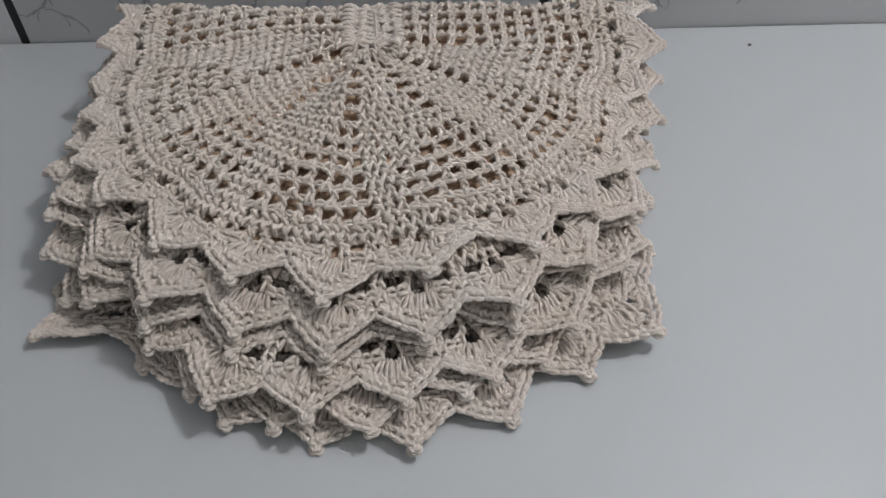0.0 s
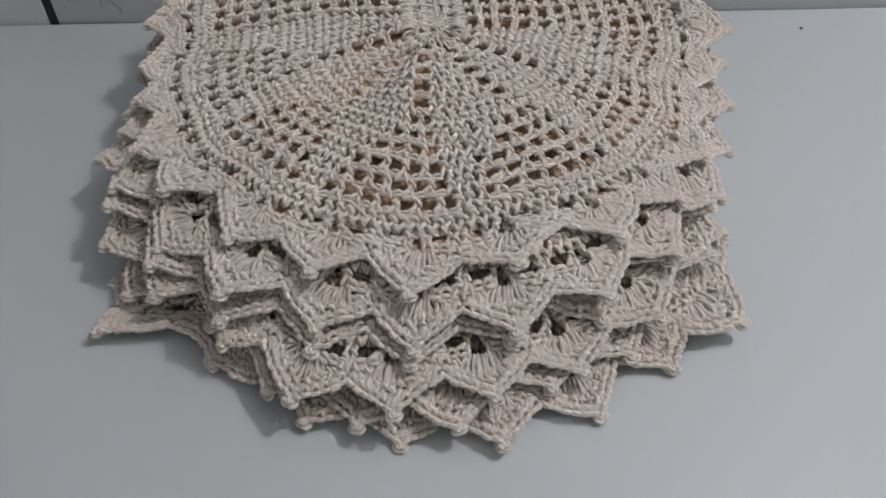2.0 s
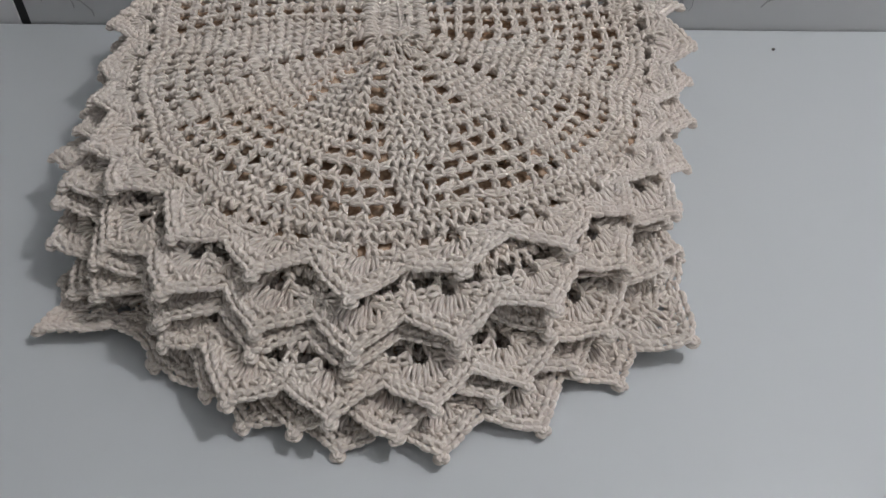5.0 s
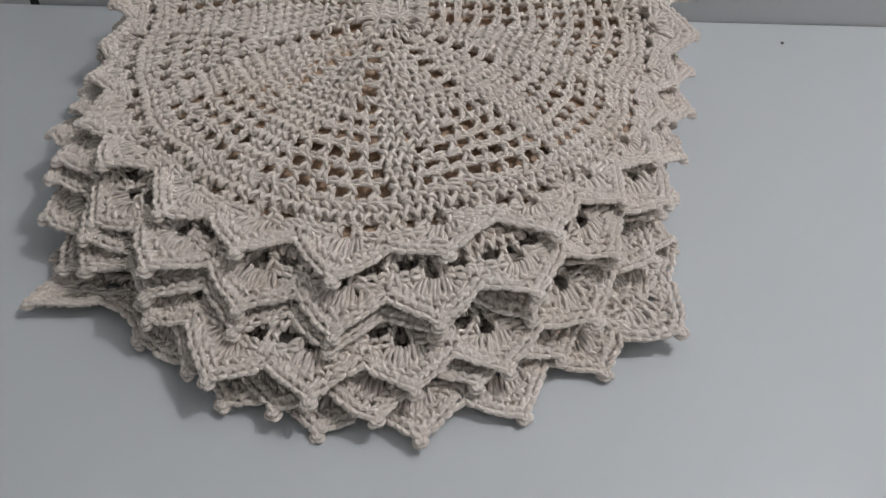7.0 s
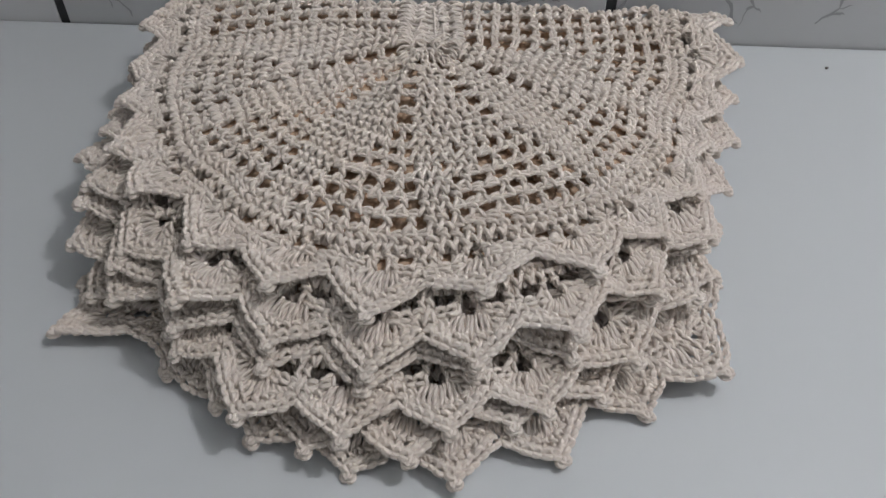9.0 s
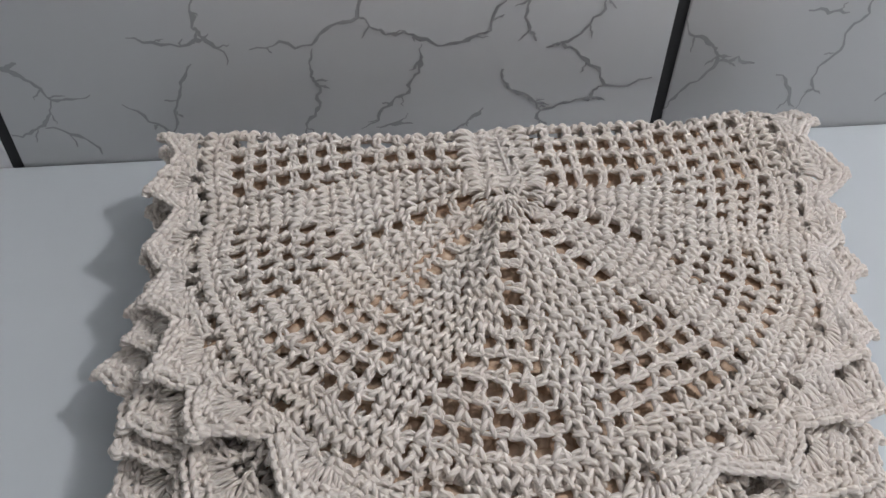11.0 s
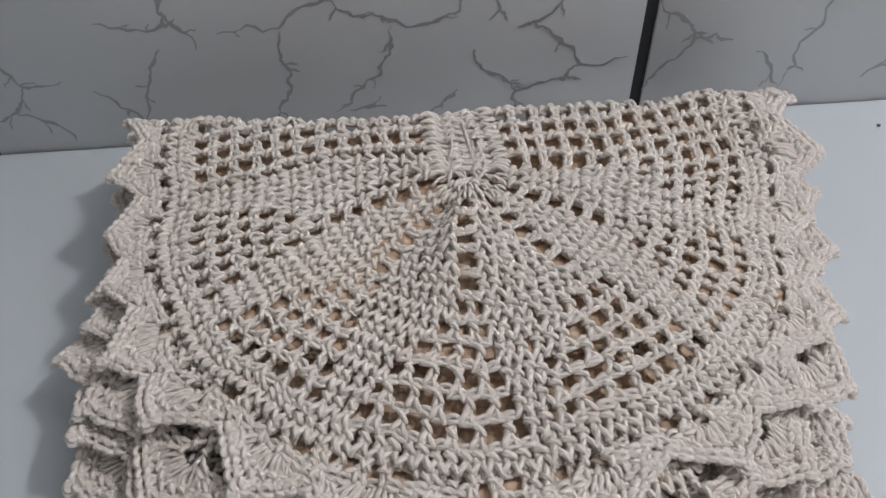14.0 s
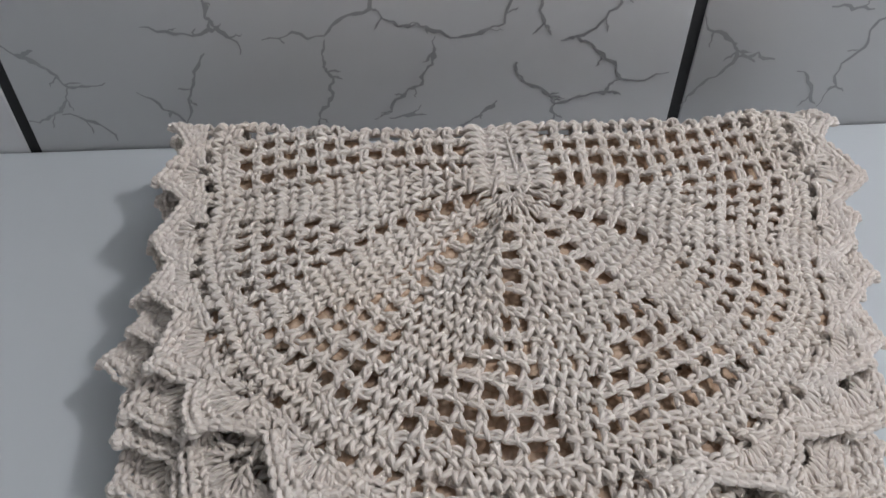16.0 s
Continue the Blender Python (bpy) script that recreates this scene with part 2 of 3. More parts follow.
# ---------- the table ----------
table = tagged(new("table"), "white laminate table pushed against the tiled wall", "table")
table.location = (0.15, 0.2, -0.75)
box("tabletop", (-0.90, -0.50, 0.715), (0.95, 0.5486, 0.75), TABLE, table, 0.0025, "glossy white laminate top")
for lx in (-0.85, 0.85):
    for ly in (-0.45, 0.49):
        box("leg", (lx - 0.025, ly - 0.025, 0.0), (lx + 0.025, ly + 0.025, 0.715), TABLE, table, 0.003)
for ly in (-0.44, 0.48):
    box("apron", (-0.822, ly - 0.012, 0.63), (0.822, ly + 0.012, 0.714), TABLE, table, 0.002)


def crumb(at, size, seed):
    bm = bmesh.new()
    bmesh.ops.create_icosphere(bm, subdivisions=2, radius=size)
    for v in bm.verts:
        v.co *= 1 + 0.5 * noise.noise(v.co * 600 + Vector((seed, 0, 0)))
        v.co.z *= 0.5
    low = min(v.co.z for v in bm.verts)
    me = bpy.data.meshes.new("crumb")
    for v in bm.verts:
        v.co.z -= low
    bm.to_mesh(me)
    bm.free()
    ob = link_mesh("crumb", me, SPECK)
    ob.location = at
    tagged(ob, "tiny dark crumb lying on the white table", "crumb", "crumbs on the table")


crumb((0.387, 0.717, 0.0), 0.0016, 1)
crumb((0.401, 0.345, 0.0), 0.0010, 2)

# ---------- the ceiling lamp ----------
fixture = tagged(new("ceiling_lamp"), "white pendant ceiling lamp, switched on", "lamp")
fixture.location = (LAMP[0], LAMP[1], 1.90)


def turned(name, profile, mat, parent):
    """A round part turned about z from (radius, height) pairs."""
    bm = bmesh.new()
    rings = [[bm.verts.new((r * math.cos(a * math.pi / 16), r * math.sin(a * math.pi / 16), z)) for a in range(32)] for r, z in profile]
    for p, q in zip(rings, rings[1:]):
        for a in range(32):
            bm.faces.new((p[a], p[(a + 1) % 32], q[(a + 1) % 32], q[a]))
    bm.faces.new(rings[0])
    bm.faces.new(rings[-1][::-1])
    bmesh.ops.recalc_face_normals(bm, faces=bm.faces[:])
    me = bpy.data.meshes.new(name)
    bm.to_mesh(me)
    bm.free()
    return link_mesh(name, me, mat, parent)


turned("ceiling_rose", [(0.06, -0.0005), (0.06, -0.014), (0.052, -0.022), (0.01, -0.026)], LAMP_SHELL, fixture)
turned("rod", [(0.007, -0.02), (0.007, -0.11)], LAMP_SHELL, fixture)
turned("bulb_holder", [(0.012, -0.105), (0.022, -0.112), (0.024, -0.135), (0.018, -0.145)], LAMP_SHELL, fixture)

# ---------- the folded crochet pieces ----------
PITCH, R0, SECTOR = 0.0133, 0.008, 36.0
STITCHES = [2, 2, 3, 4, 5, 7, 7, 6, 5, 4, 3, 2]
CELLS = [0, 1, 1, 1, 1, 1, 2, 3, 4, 5, 6, 7]
POINTS = 23
DRIFT = 1.15
RING0, RING1 = R0 + 12 * PITCH, R0 + 12 * PITCH + 0.0130


def smooth(x):
    x = np.clip(x, 0, 1)
    return x * x * (3 - 2 * x)


class Piece:
    """One round crochet piece folded in half: where its flat points come to lie."""

    def __init__(self, centre, phase, twist, high, front, left, right, fold, bend=0.005, wave=0.003, bumps=(), seed=0):
        self.c, self.phase, self.twist = centre, phase, twist
        self.high, self.front, self.left, self.right = high, front, left, right
        self.fold, self.bend, self.wave, self.bumps = fold, bend, wave, bumps
        rng = np.random.default_rng(seed)
        self.tips = np.clip(rng.normal(0, 0.7, POINTS), -1.3, 1.3)
        self.reach = np.clip(rng.normal(0, 0.7, POINTS), -1.3, 1.3)
        self.k = np.array([3, 5, 8, 12, 17])
        self.pa, self.pb = rng.uniform(0, 6.28, 5), rng.uniform(0, 6.28, 5)
        self.amp = np.array([0.5, 0.6, 0.7, 0.6, 0.4]) * rng.uniform(0.5, 1.2, 5)

    def waves(self, th, ph):
        return sum(a * np.sin(k * th + p) for a, k, p in zip(self.amp, self.k, ph))

    def lay(self, r, flat, th):
        """The oval: a round end in front, straight sides behind it."""
        a = (flat - 270 + 180) % 360 - 180 + 270
        px, py = r * np.cos(th), r * np.sin(th)
        lo, hi = np.radians(self.ends[0]), np.radians(self.ends[1])
        left, right = a < 193, a > 337
        s = np.clip((193 - a) / 36, 0, 1)
        up = self.level[0] + np.radians(np.maximum(157 - a, 0)) * 0.19
        px = np.where(left, r * (np.cos(lo) * (1 - s) - s), px)
        py = np.where(left, r * np.sin(lo) * (1 - s) + up * s, py)
        s = np.clip((a - 337) / 36, 0, 1)
        up = self.level[1] + np.radians(np.maximum(a - 373, 0)) * 0.19
        px = np.where(right, r * (np.cos(hi) * (1 - s) + s), px)
        py = np.where(right, r * np.sin(hi) * (1 - s) + up * s, py)
        return px, py

    straight = False
    ends, level = (193, 337), (0.022, 0.022)

    def place(self, p):
        x, y, h = p[..., 0], p[..., 1], p[..., 2]
        r, th = np.hypot(x, y), np.arctan2(y, x)
        flat = np.degrees(th)
        rim = smooth((r - 0.10) / 0.12)
        for a, w, much in self.shear:
            d = (np.degrees(th) - a + 180) % 360 - 180
            th = th + np.radians(much) * np.exp(-(d / w) ** 2)
        rr = r * (1 + rim * 0.012 * self.waves(th, self.pb))
        for a, w, much in self.bumps:
            d = (np.degrees(th) - a + 180) % 360 - 180
            rr = rr * (1 + much * rim * np.exp(-(d / w) ** 2))
        i = (np.degrees(th) - self.twist) / (360.0 / POINTS)
        lo = np.floor(i).astype(int)
        w = smooth((i - lo - 0.30) / 0.4)
        own = self.reach[lo % POINTS] * (1 - w) + self.reach[(lo + 1) % POINTS] * w
        for a, w, much in self.tuck:
            d = (np.degrees(th) - a + 180) % 360 - 180
            rr = rr - much * np.maximum(r - RING1, 0) * np.exp(-(d / w) ** 4)
        rr = rr * (1 + 0.010 * own * smooth((r - 0.185) / 0.04))
        px, py = (p[..., 0], p[..., 1]) if self.straight else self.lay(rr, flat, th)
        x = self.c[0] + px + 0.0014 * np.sin(py * 62 + self.pa[1]) + 0.0009 * np.sin(px * 95 + py * 70 + self.pa[2])
        y = self.c[1] + py + 0.0014 * np.sin(px * 55 + self.pb[1]) + 0.0009 * np.sin(py * 105 - px * 60 + self.pb[2])
        f = np.clip(-np.sin(th), 0, 1) ** 1.5
        side = np.where(np.cos(th) < 0, self.left, self.right)
        blend = smooth(np.cos(th) * 2 + 0.5)
        side = self.left * (1 - blend) + self.right * blend
        edge = f * self.front + (1 - f) * side
        drop = smooth((rr - self.late) / (0.23 - self.late))
        z = self.high + (edge - self.high) * drop
        z = z + self.wave * rim * self.waves(th, self.pa)
        i = (np.degrees(th) - self.twist) / (360.0 / POINTS)
        lo = np.floor(i).astype(int)
        w = smooth((i - lo - 0.30) / 0.4)
        own = self.tips[lo % POINTS] * (1 - w) + self.tips[(lo + 1) % POINTS] * w
        z = z + self.curl * (1 - 0.65 * f) * own * smooth((r - 0.180) / 0.05)
        for a, wd, much in self.lifts:
            d = (np.degrees(th) - a + 180) % 360 - 180
            z = z + much * smooth((r - 0.14) / 0.06) * np.exp(-(d / wd) ** 2)
        z = z + 0.005 * np.exp(-(r / 0.042) ** 1.5) * self.peak
        crease = (np.degrees(th) - 258 + 180) % 360 - 180
        ridge = np.exp(-(crease / np.where(crease < 0, 11.0, 30.0)) ** 2)
        z = z + self.peak * 0.010 * ridge * smooth(r / 0.03) * (1 - smooth((r - 0.05) / 0.06))
        hollow = np.exp(-(((np.degrees(th) - 222 + 180) % 360 - 180) / 16.0) ** 2)
        z = z - self.peak * 0.006 * hollow * smooth(r / 0.04) * (1 - smooth((r - 0.09) / 0.06))
        fold = self.fold + 0.50 * (x - 0.06) ** 2 + 0.002 * np.sin(x * 40 + self.pa[0])
        d = y - fold
        b = self.bend
        a = np.clip(d / b, 0, np.pi)
        over = np.maximum(d - np.pi * b, 0)
        y2 = np.where(d < 0, y, fold + (b + h) * np.sin(a) - over)
        z2 = np.where(d < 0, z + h, z - b + (b + h) * np.cos(a))
        ahead = np.clip((0.60 - y2) / 0.28, 0, 1)
        z2 = np.maximum(z2 + 0.006 * ahead * np.clip(z2 / 0.07, 0, 1), 0.0016)
        return np.stack([1.022 * x - 0.0085, y2 + 0.042 * (y2 - 0.33), z2], axis=-1)

    shear, tuck = (), ()
    peak, late, curl, lifts = 0.0, 0.155, 0.0075, ()


def polar(r, deg, h=0.0):
    a = np.radians(deg)
    r, a, h = np.broadcast_arrays(r, a, h)
    return np.stack([r * np.cos(a), r * np.sin(a), h], axis=-1).astype(float)


UPV = np.array([0.0, 0.0, 1.0])


def across(d):
    s = np.cross(UPV, d)
    return s / (np.linalg.norm(s, axis=-1, keepdims=True) + 1e-12)


def add_posts(yarn, piece, rng, p0, p1, thick, spread):
    """Tall stitches from p0 to p1: two strands twisted round one another."""
    p0, p1 = np.atleast_2d(p0), np.atleast_2d(p1)
    n = len(p0)
    if n == 0:
        return
    d = p1 - p0
    s = across(d)
    jit = rng.normal(0, 0.0006, (n, 3))
    t = np.linspace(0, 1, 6)
    psi0 = rng.normal(0.3, 0.5, n)
    for k in (0, 1):
        psi = psi0[:, None] + 2.9 * t[None] + np.pi * k
        pts = p0[:, None] + d[:, None] * t[None, :, None] + s[:, None] * (spread * np.cos(psi))[..., None]
        pts = pts + UPV * (spread * np.sin(psi) + 0.0007 * np.sin(np.pi * t))[..., None] + jit[:, None] * np.sin(np.pi * t)[None, :, None]
        yarn.sweep(piece.place(pts), thick)


def add_tall(yarn, piece, rng, p0, p1, width, lift=0.0, back=True):
    """Tall stitches: a stem of two strands, a strand wrapped slantwise over it, and two arms that fork at its head."""
    n = len(p0)
    if n == 0:
        return
    d = p1 - p0
    s = across(d)
    width = np.broadcast_to(np.asarray(width, float), (n,)) * rng.uniform(0.92, 1.08, n)
    thick = float(np.clip(width.mean() * 0.285, 0.0012, 0.00178))
    jit = rng.normal(0, 0.00045, (n, 3))
    tilt = rng.normal(-0.10, 0.10, n)

    def strand(t, off, up, fat=1.0):
        t, off, up = [np.broadcast_to(v, (n, np.shape(t)[-1])) for v in (t, off, up)]
        off = off + (tilt * 1.0)[:, None] * (t - 0.5)
        pts = p0[:, None] + d[:, None] * t[..., None] + s[:, None] * (off * width[:, None])[..., None]
        pts = pts + UPV * (up + lift)[..., None] + jit[:, None] * np.sin(np.pi * np.clip(t, 0, 1))[..., None]
        yarn.sweep(piece.place(pts), thick * fat)

    if back:
        strand(np.array([-0.06, 0.5, 1.04]), np.zeros(3), np.array([-0.0022, -0.0017, -0.0022]), 1.55)
    q = np.linspace(0, 1, 5)
    psi = rng.normal(0.5, 0.35, n)[:, None] + 2.4 * q[None]
    for k in (0, np.pi):
        strand(-0.10 + 0.92 * q, 0.27 * np.cos(psi + k), 0.0010 * np.sin(psi + k) + 0.0004 * np.sin(np.pi * q) - 0.0006)
    lo = rng.normal(0.24, 0.05, n)[:, None]
    strand(lo + np.array([[0.0, 0.08, 0.20, 0.28]]), np.array([-0.46, -0.22, 0.20, 0.44]), np.array([-0.0006, 0.0020, 0.0022, -0.0004]), 0.95)
    rise = rng.normal(0.0, 0.0003, n)[:, None]
    for k in (-1, 1):
        fork = np.array([[0.60, 0.76, 0.90, 1.02, 1.09]]) + (0.03 * k)
        strand(fork, k * np.array([0.02, 0.20, 0.36, 0.52, 0.66]), np.array([[-0.0004, 0.0018, 0.0026, 0.0020, 0.0002]]) + rise, 1.02)


def add_chain(yarn, piece, rng, q0, q1, thick=0.00135, lift=0.0, wide=1.0):
    """Chain links from q0 to q1: two strands that open like a V and close over the next link."""
    q0, q1 = np.atleast_2d(q0), np.atleast_2d(q1)
    n = len(q0)
    if n == 0:
        return
    d = q1 - q0
    s = across(d)
    t = np.array([-0.15, 0.25, 0.75, 1.12])
    o = np.array([0.0004, 0.0016, 0.0020, 0.0007])
    up = np.array([-0.0004, 0.0012, 0.0020, 0.0006]) + lift
    jit = rng.normal(0, 0.0004, (n, 1, 3))
    for k in (-1, 1):
        pts = q0[:, None] + d[:, None] * t[None, :, None] + s[:, None] * (k * wide * o)[None, :, None] + UPV * up[None, :, None] + jit
        yarn.sweep(piece.place(pts), thick)


def sector_round(j, k, phase):
    """Angles of the posts, links and cells of round j in sector k."""
    n, c = STITCHES[j], CELLS[j]
    arc = math.radians(SECTOR) * (R0 + (j + 0.5) * PITCH)
    wide = (arc - 0.0059 * n) / max(c, 1) if c else 0.0
    wide = min(wide, 0.0125 if c > 1 else 0.0088, 0.55 * arc) * SECTOR / arc
    unit = (SECTOR - c * wide) / n
    start = phase + SECTOR * (k - 1) + 0.25 * wide
    solid = start + (np.arange(n) + 0.5) * unit
    cell = start + n * unit + (np.arange(c) + 0.25) * wide
    return solid, cell, unit, wide / 2


def doily_round(piece, rng, j, k, solid_yarn, cell_yarn):
    solid, cell, unit, half = sector_round(j, k, piece.phase + DRIFT * max(j - 5, 0))
    ra, rb = R0 + j * PITCH, R0 + (j + 1) * PITCH
    ra = 0.0030 if j == 0 else ra
    lean = -0.18 * unit
    solid = solid + rng.normal(0, 0.05 * unit, len(solid))
    wob = rng.normal(0.10, 0.18 * half, len(cell))
    cell, slip = cell + rng.normal(0, 0.06 * half, len(cell)), rng.normal(0, 0.0011, len(cell))
    add_tall(solid_yarn, piece, rng, polar(ra, solid + lean), polar(rb, solid), np.radians(unit) * (ra + 0.6 * PITCH))
    if len(cell):
        if len(cell) > 1:
            add_tall(cell_yarn, piece, rng, polar(ra - 0.0006, cell + wob), polar(rb + slip, cell), 0.0057, 0.0004, False)
        for o in (-0.5, 0.5):
            sag = rng.normal(0, 0.0006, len(cell))
            add_chain(cell_yarn, piece, rng, polar(rb + slip, cell + o * half), polar(rb + sag, cell + (o + 1) * half), 0.0015, 0.0, 0.80)


def straight_rows(piece, rng, side, solid_yarn, cell_yarn):
    """The straight part behind the round end: the spine, then columns of square holes out to the edge."""
    piece.straight = True
    start = piece.level[0] if side < 0 else piece.level[1]
    deep = piece.fold + 0.045 - piece.c[1]
    for j in range(12):
        ra, rb = (-0.0015, R0 + PITCH) if j == 0 else (R0 + j * PITCH, R0 + (j + 1) * PITCH)
        if j < 1:
            y = np.arange(0.006, deep, 0.0060)
            p0, p1 = [np.stack([0 * y + side * r, y, 0 * y], -1) for r in (ra, rb)]
            add_tall(solid_yarn, piece, rng, p0, p1, 0.0060)
            continue
        drift = DRIFT * max(j - 5, 0)
        low = start + 0.0030 - drift / 36 * (start + 0.31 * rb) if side < 0 else start + 0.0080 + math.radians(drift) * 0.19
        rows = np.arange(low, deep, 0.0140)
        y = rows + rng.normal(0, 0.0007, len(rows))
        at = lambda r, v: np.stack([0 * v + side * r, v, 0 * v], -1)
        add_tall(cell_yarn, piece, rng, at(ra - 0.0006, y), at(rb, y), 0.0060, 0.0004, False)
        for o in (-0.5, 0.5):
            q = [at(rb + rng.normal(0, 0.0006), rows + 0.0070 * e) for e in (o, o + 1)]
            add_chain(cell_yarn, piece, rng, q[0], q[1], 0.0015, 0.0, 0.80)
    piece.straight = False


def ring_round(piece, rng, yarn):
    n = POINTS * 7
    a = np.arange(n) * 360.0 / n + piece.twist
    a = a[np.abs((a - 90 + 180) % 360 - 180) > 28]
    add_tall(yarn, piece, rng, polar(RING0, a - 0.3), polar(RING1, a), 0.0068)


def border_point(piece, rng, yarn, knot, angle, knob):
    """One point of the edging: gaps at its foot, a fan of stitches, a braided edge and a knob at its tip."""
    w = 360.0 / POINTS
    u = lambda x: angle + np.asarray(x) * w
    arch = RING1 + 0.0105
    side = np.array([-1.0, 1.0])
    add_tall(yarn, piece, rng, polar(RING1 + 0 * side, u(0.06 * side)), polar(arch + 0 * side, u(0.16 * side)), 0.0056)
    add_tall(yarn, piece, rng, polar(RING1 + np.zeros(2), u([-0.53, -0.45])), polar(arch + 0.005 + np.zeros(2), u([-0.54, -0.44])), 0.0056)
    e = np.linspace(0.15, 0.49, 4)
    for k in (-1, 1):
        add_chain(yarn, piece, rng, polar(arch + 0.0005, u(k * e[:-1])), polar(arch + 0.0015, u(k * e[1:])), 0.0018, 0.0003, 1.0)
    # outline of the point
    t = np.linspace(-1, 1, 13)
    tip, foot = 0.2190 + rng.normal(0, 0.001), arch + 0.0100
    bulge = lambda x: foot + (tip - foot) * (1 - np.abs(x)) ** 0.92
    out = polar(bulge(t), u(0.49 * t), 0.0006)
    add_chain(yarn, piece, rng, out[:-1], out[1:], 0.0020, 0.0008, 1.2)
    # fan of ribs round the hole at the foot, then a row of stitches up to the edge
    f = np.linspace(-1.0, 1.0, 9)
    half = lambda x: arch + 0.005 + (bulge(x) - arch) * 0.34
    add_posts(yarn, piece, rng, polar(arch + 0.0030 - 0.003 * np.abs(f), u(f * 0.17)), polar(half(0.8 * f) + 0.001, u(0.27 * f)), 0.0014, 0.0011)
    f = np.array([-0.93, -0.79, -0.66, 0.66, 0.79, 0.93])
    add_tall(yarn, piece, rng, polar(arch + 0.002 + 0 * f, u(0.42 * f)), polar(bulge(f) - 0.002, u(0.45 * f)), 0.0054)
    f = np.linspace(-0.88, 0.88, 9)
    add_tall(yarn, piece, rng, polar(half(f) - 0.0015, u(0.32 * f)), polar(bulge(f) - 0.0020, u(0.47 * f)), 0.0062)
    # knob
    a = np.linspace(0, 2 * np.pi, 10)
    c = polar(tip + knob, angle)
    er, et = polar(1.0, angle), polar(1.0, angle + 90)
    for size, up in ((0.0037, 0.0), (0.0023, 0.0022)):
        loop = c + er * (size * np.cos(a))[:, None] * 0.9 + et * (size * np.sin(a))[:, None] + UPV * up
        knot.sweep(piece.place(loop[None]), 0.0019)
    knot.sweep(piece.place((c + er * np.array([-0.004, 0, 0.003])[:, None] + UPV * np.array([0.001, 0.003, 0.001])[:, None])[None]), 0.0018)


def core_mesh(piece, parent, base, sink, reach):
    """Added sheet for the fabric between the rows of stitches, coloured as in shade."""
    rr = np.concatenate([[0.0], np.linspace(0.012, reach, 26)])
    th = np.arange(120) * 3.0
    grid = polar(rr[:, None], th[None, :], 0.0 * rr[:, None] - sink)
    v = piece.place(grid) - np.array(base)
    n = len(th)
    faces = [(i * n + j, (i + 1) * n + j, (i + 1) * n + (j + 1) % n, i * n + (j + 1) % n) for i in range(1, len(rr) - 1) for j in range(n)]
    verts = [tuple(p) for p in v.reshape(-1, 3)]
    faces += [(0, n + j, n + (j + 1) % n) for j in range(n)]
    me = bpy.data.meshes.new("inner_backing")
    me.from_pydata(verts, [], faces)
    for p in me.polygons:
        p.use_smooth = True
    link_mesh("inner_backing", me, CORE, parent)


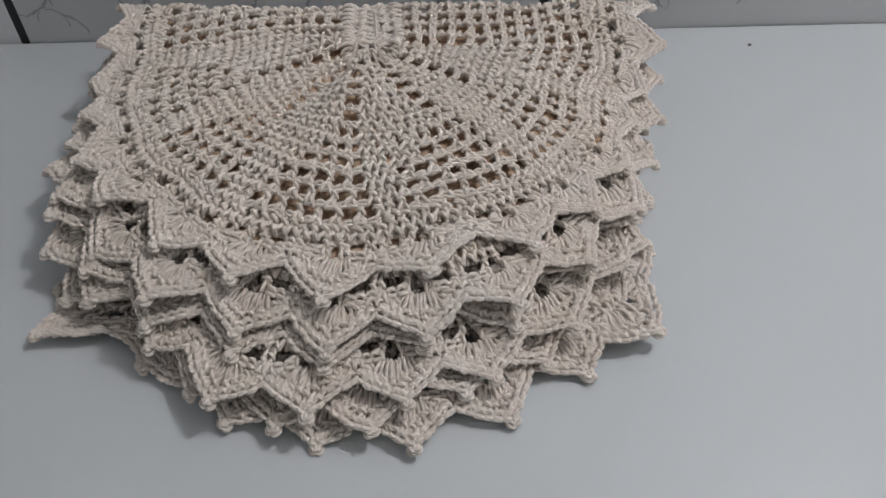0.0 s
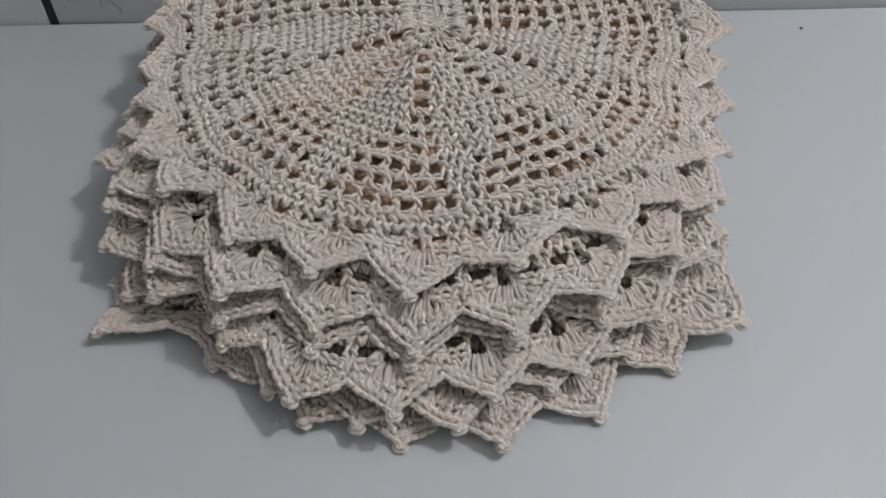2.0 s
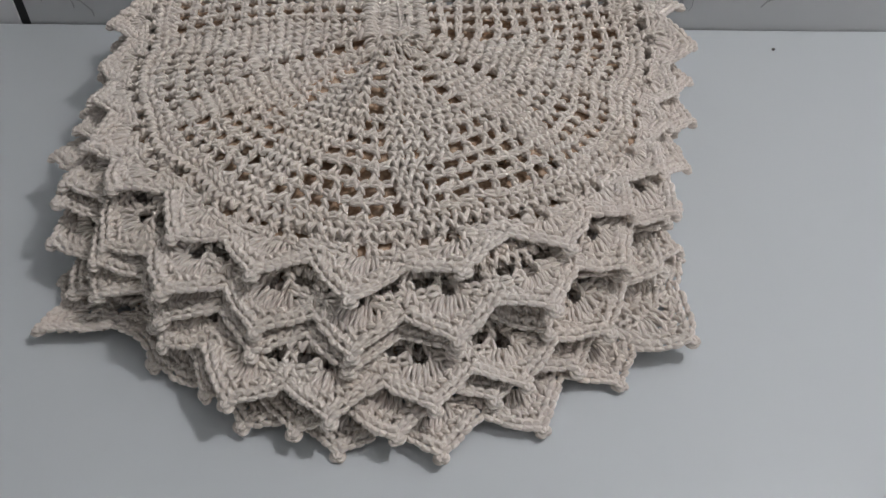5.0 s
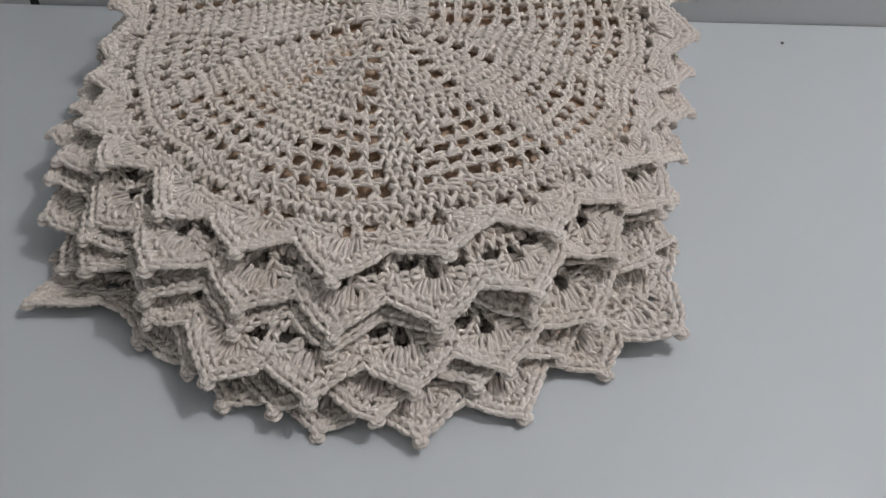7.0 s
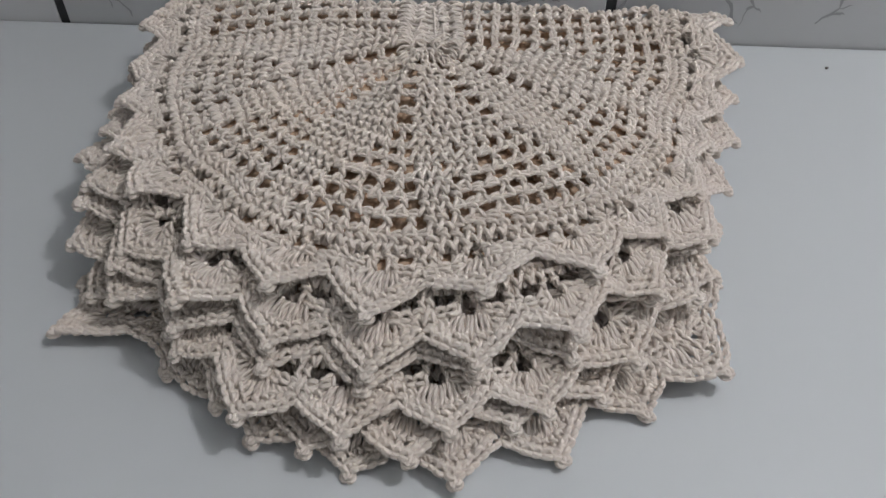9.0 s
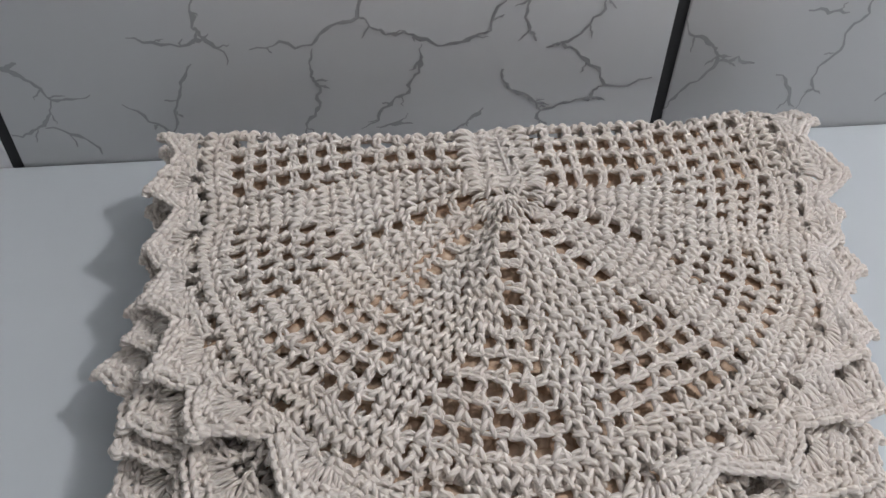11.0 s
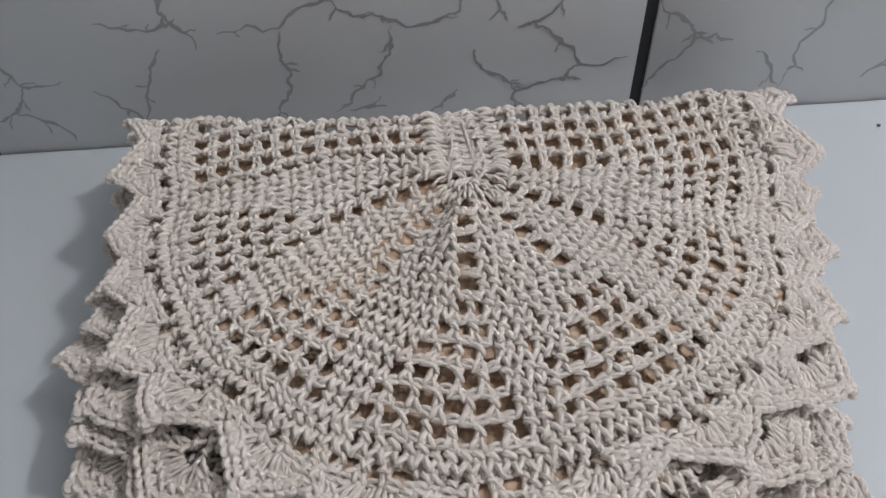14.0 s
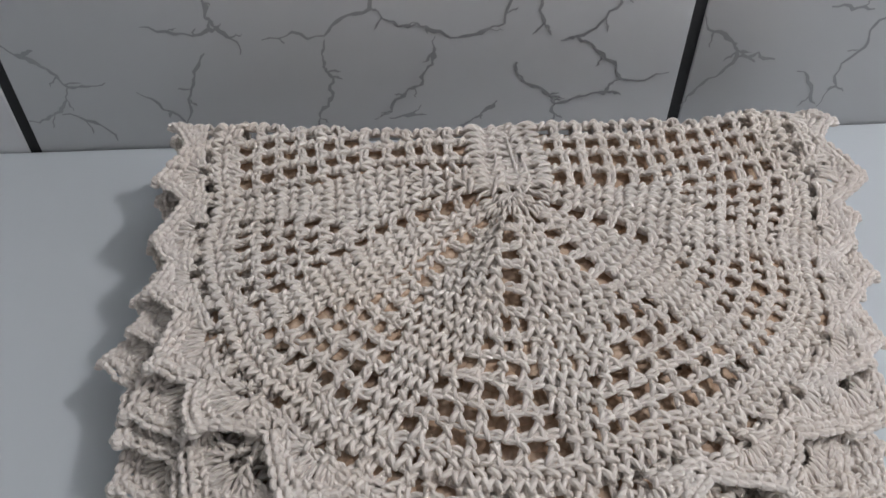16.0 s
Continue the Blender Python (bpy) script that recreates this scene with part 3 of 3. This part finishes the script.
def folded_doily(piece, label, full, seed):
    rng = np.random.default_rng(seed)
    base = (piece.c[0], piece.c[1], max(piece.front - 0.004, 0.0))
    thing = tagged(new("crochet_doily"), label, "crochet doily", "folded crochet doilies in the stack")
    thing.location = base
    if full:
        for k in (8, 9, 10, 11, 12, 13, "left", "right"):
            solid, cells = Yarn(), Yarn()
            if k in ("left", "right"):
                straight_rows(piece, rng, -1 if k == "left" else 1, solid, cells)
            else:
                for j in range(12):
                    doily_round(piece, rng, j, k, solid, cells)
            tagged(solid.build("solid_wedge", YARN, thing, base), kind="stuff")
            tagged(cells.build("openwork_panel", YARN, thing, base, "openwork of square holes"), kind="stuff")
    else:
        rounds = Yarn()
        for k in range(8, 14):
            for j in (10, 11):
                doily_round(piece, rng, j, k, rounds, rounds)
        tagged(rounds.build("outer_fabric", YARN, thing, base), kind="stuff")
    ring = Yarn()
    ring_round(piece, rng, ring)
    tagged(ring.build("edge_ring", YARN, thing, base), kind="stuff")
    for p in range(POINTS):
        if abs((piece.twist + p * 360.0 / POINTS - 90 + 180) % 360 - 180) < 34:
            continue
        tipped, knot = Yarn(), Yarn()
        border_point(piece, rng, tipped, knot, piece.twist + p * 360.0 / POINTS, 0.0030)
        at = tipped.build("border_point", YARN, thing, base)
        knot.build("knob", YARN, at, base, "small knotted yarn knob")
    core_mesh(piece, thing, base, 0.0078 if full else 0.002, RING1 - 0.002)


TOP = Piece((0.060, 0.589), 266.0, 266.0, 0.086, 0.071, 0.072, 0.066, 0.643, bend=0.007, wave=0.0018,
            bumps=((180, 22, 0.02), (212, 9, 0.05), (226, 8, -0.03), (0, 25, 0.02)), seed=1)
TOP.shear = ((193, 18, 5.0), (301, 18, 4.0), (337, 16, -3.0))
TOP.ends, TOP.level = (198, 334), (0.028, 0.010)
TOP.tuck = ((150, 45, 0.20), (350, 28, 0.35))
TOP.peak, TOP.late, TOP.curl = 1.0, 0.10, 0.0025
TOP.lifts = ((24, 10, 0.010), (150, 14, 0.006))
folded_doily(TOP, "folded cream cotton crochet doily with spiral openwork atop stack", True, 1)
BELOW = "folded cream cotton crochet doily, pointed edging showing in stack"
SPREAD = ((208, 11, 0.05), (230, 14, -0.09), (327, 11, 0.03))
WIDE = ((212, 8, 0.15), (228, 7, -0.05), (248, 7, -0.04), (326, 12, 0.13))
LEFT = ((200, 24, 0.06),)
for i, (centre, phase, twist, high, front, left, right, bumps) in enumerate([
    ((0.060, 0.562), 250, 266.4, 0.0715, 0.050, 0.060, 0.053, LEFT),
    ((0.047, 0.560), 270, 269.0, 0.0575, 0.039, 0.046, 0.041, LEFT),
    ((0.045, 0.533), 255, 267.0, 0.0440, 0.027, 0.033, 0.030, SPREAD),
    ((0.050, 0.532), 262, 275.6, 0.0290, 0.0145, 0.020, 0.019, SPREAD),
    ((0.053, 0.522), 268, 281.5, 0.0150, 0.0045, 0.005, 0.007, WIDE),
]):
    piece = Piece(centre, phase, twist, high, front, left, right, 0.652 + 0.002 * (i % 3), wave=0.0022 if i < 4 else 0.0008, bumps=bumps, seed=20 + i)
    piece.lifts = ((213, 8, 0.004), (324, 9, 0.010)) if i == 4 else ()
    piece.tuck = ((150, 40, 0.40),)
    piece.shear = ((226, 14, -8.0), (328, 9, -4.0)) if i == 4 else ()
    folded_doily(piece, BELOW, False, 40 + i)
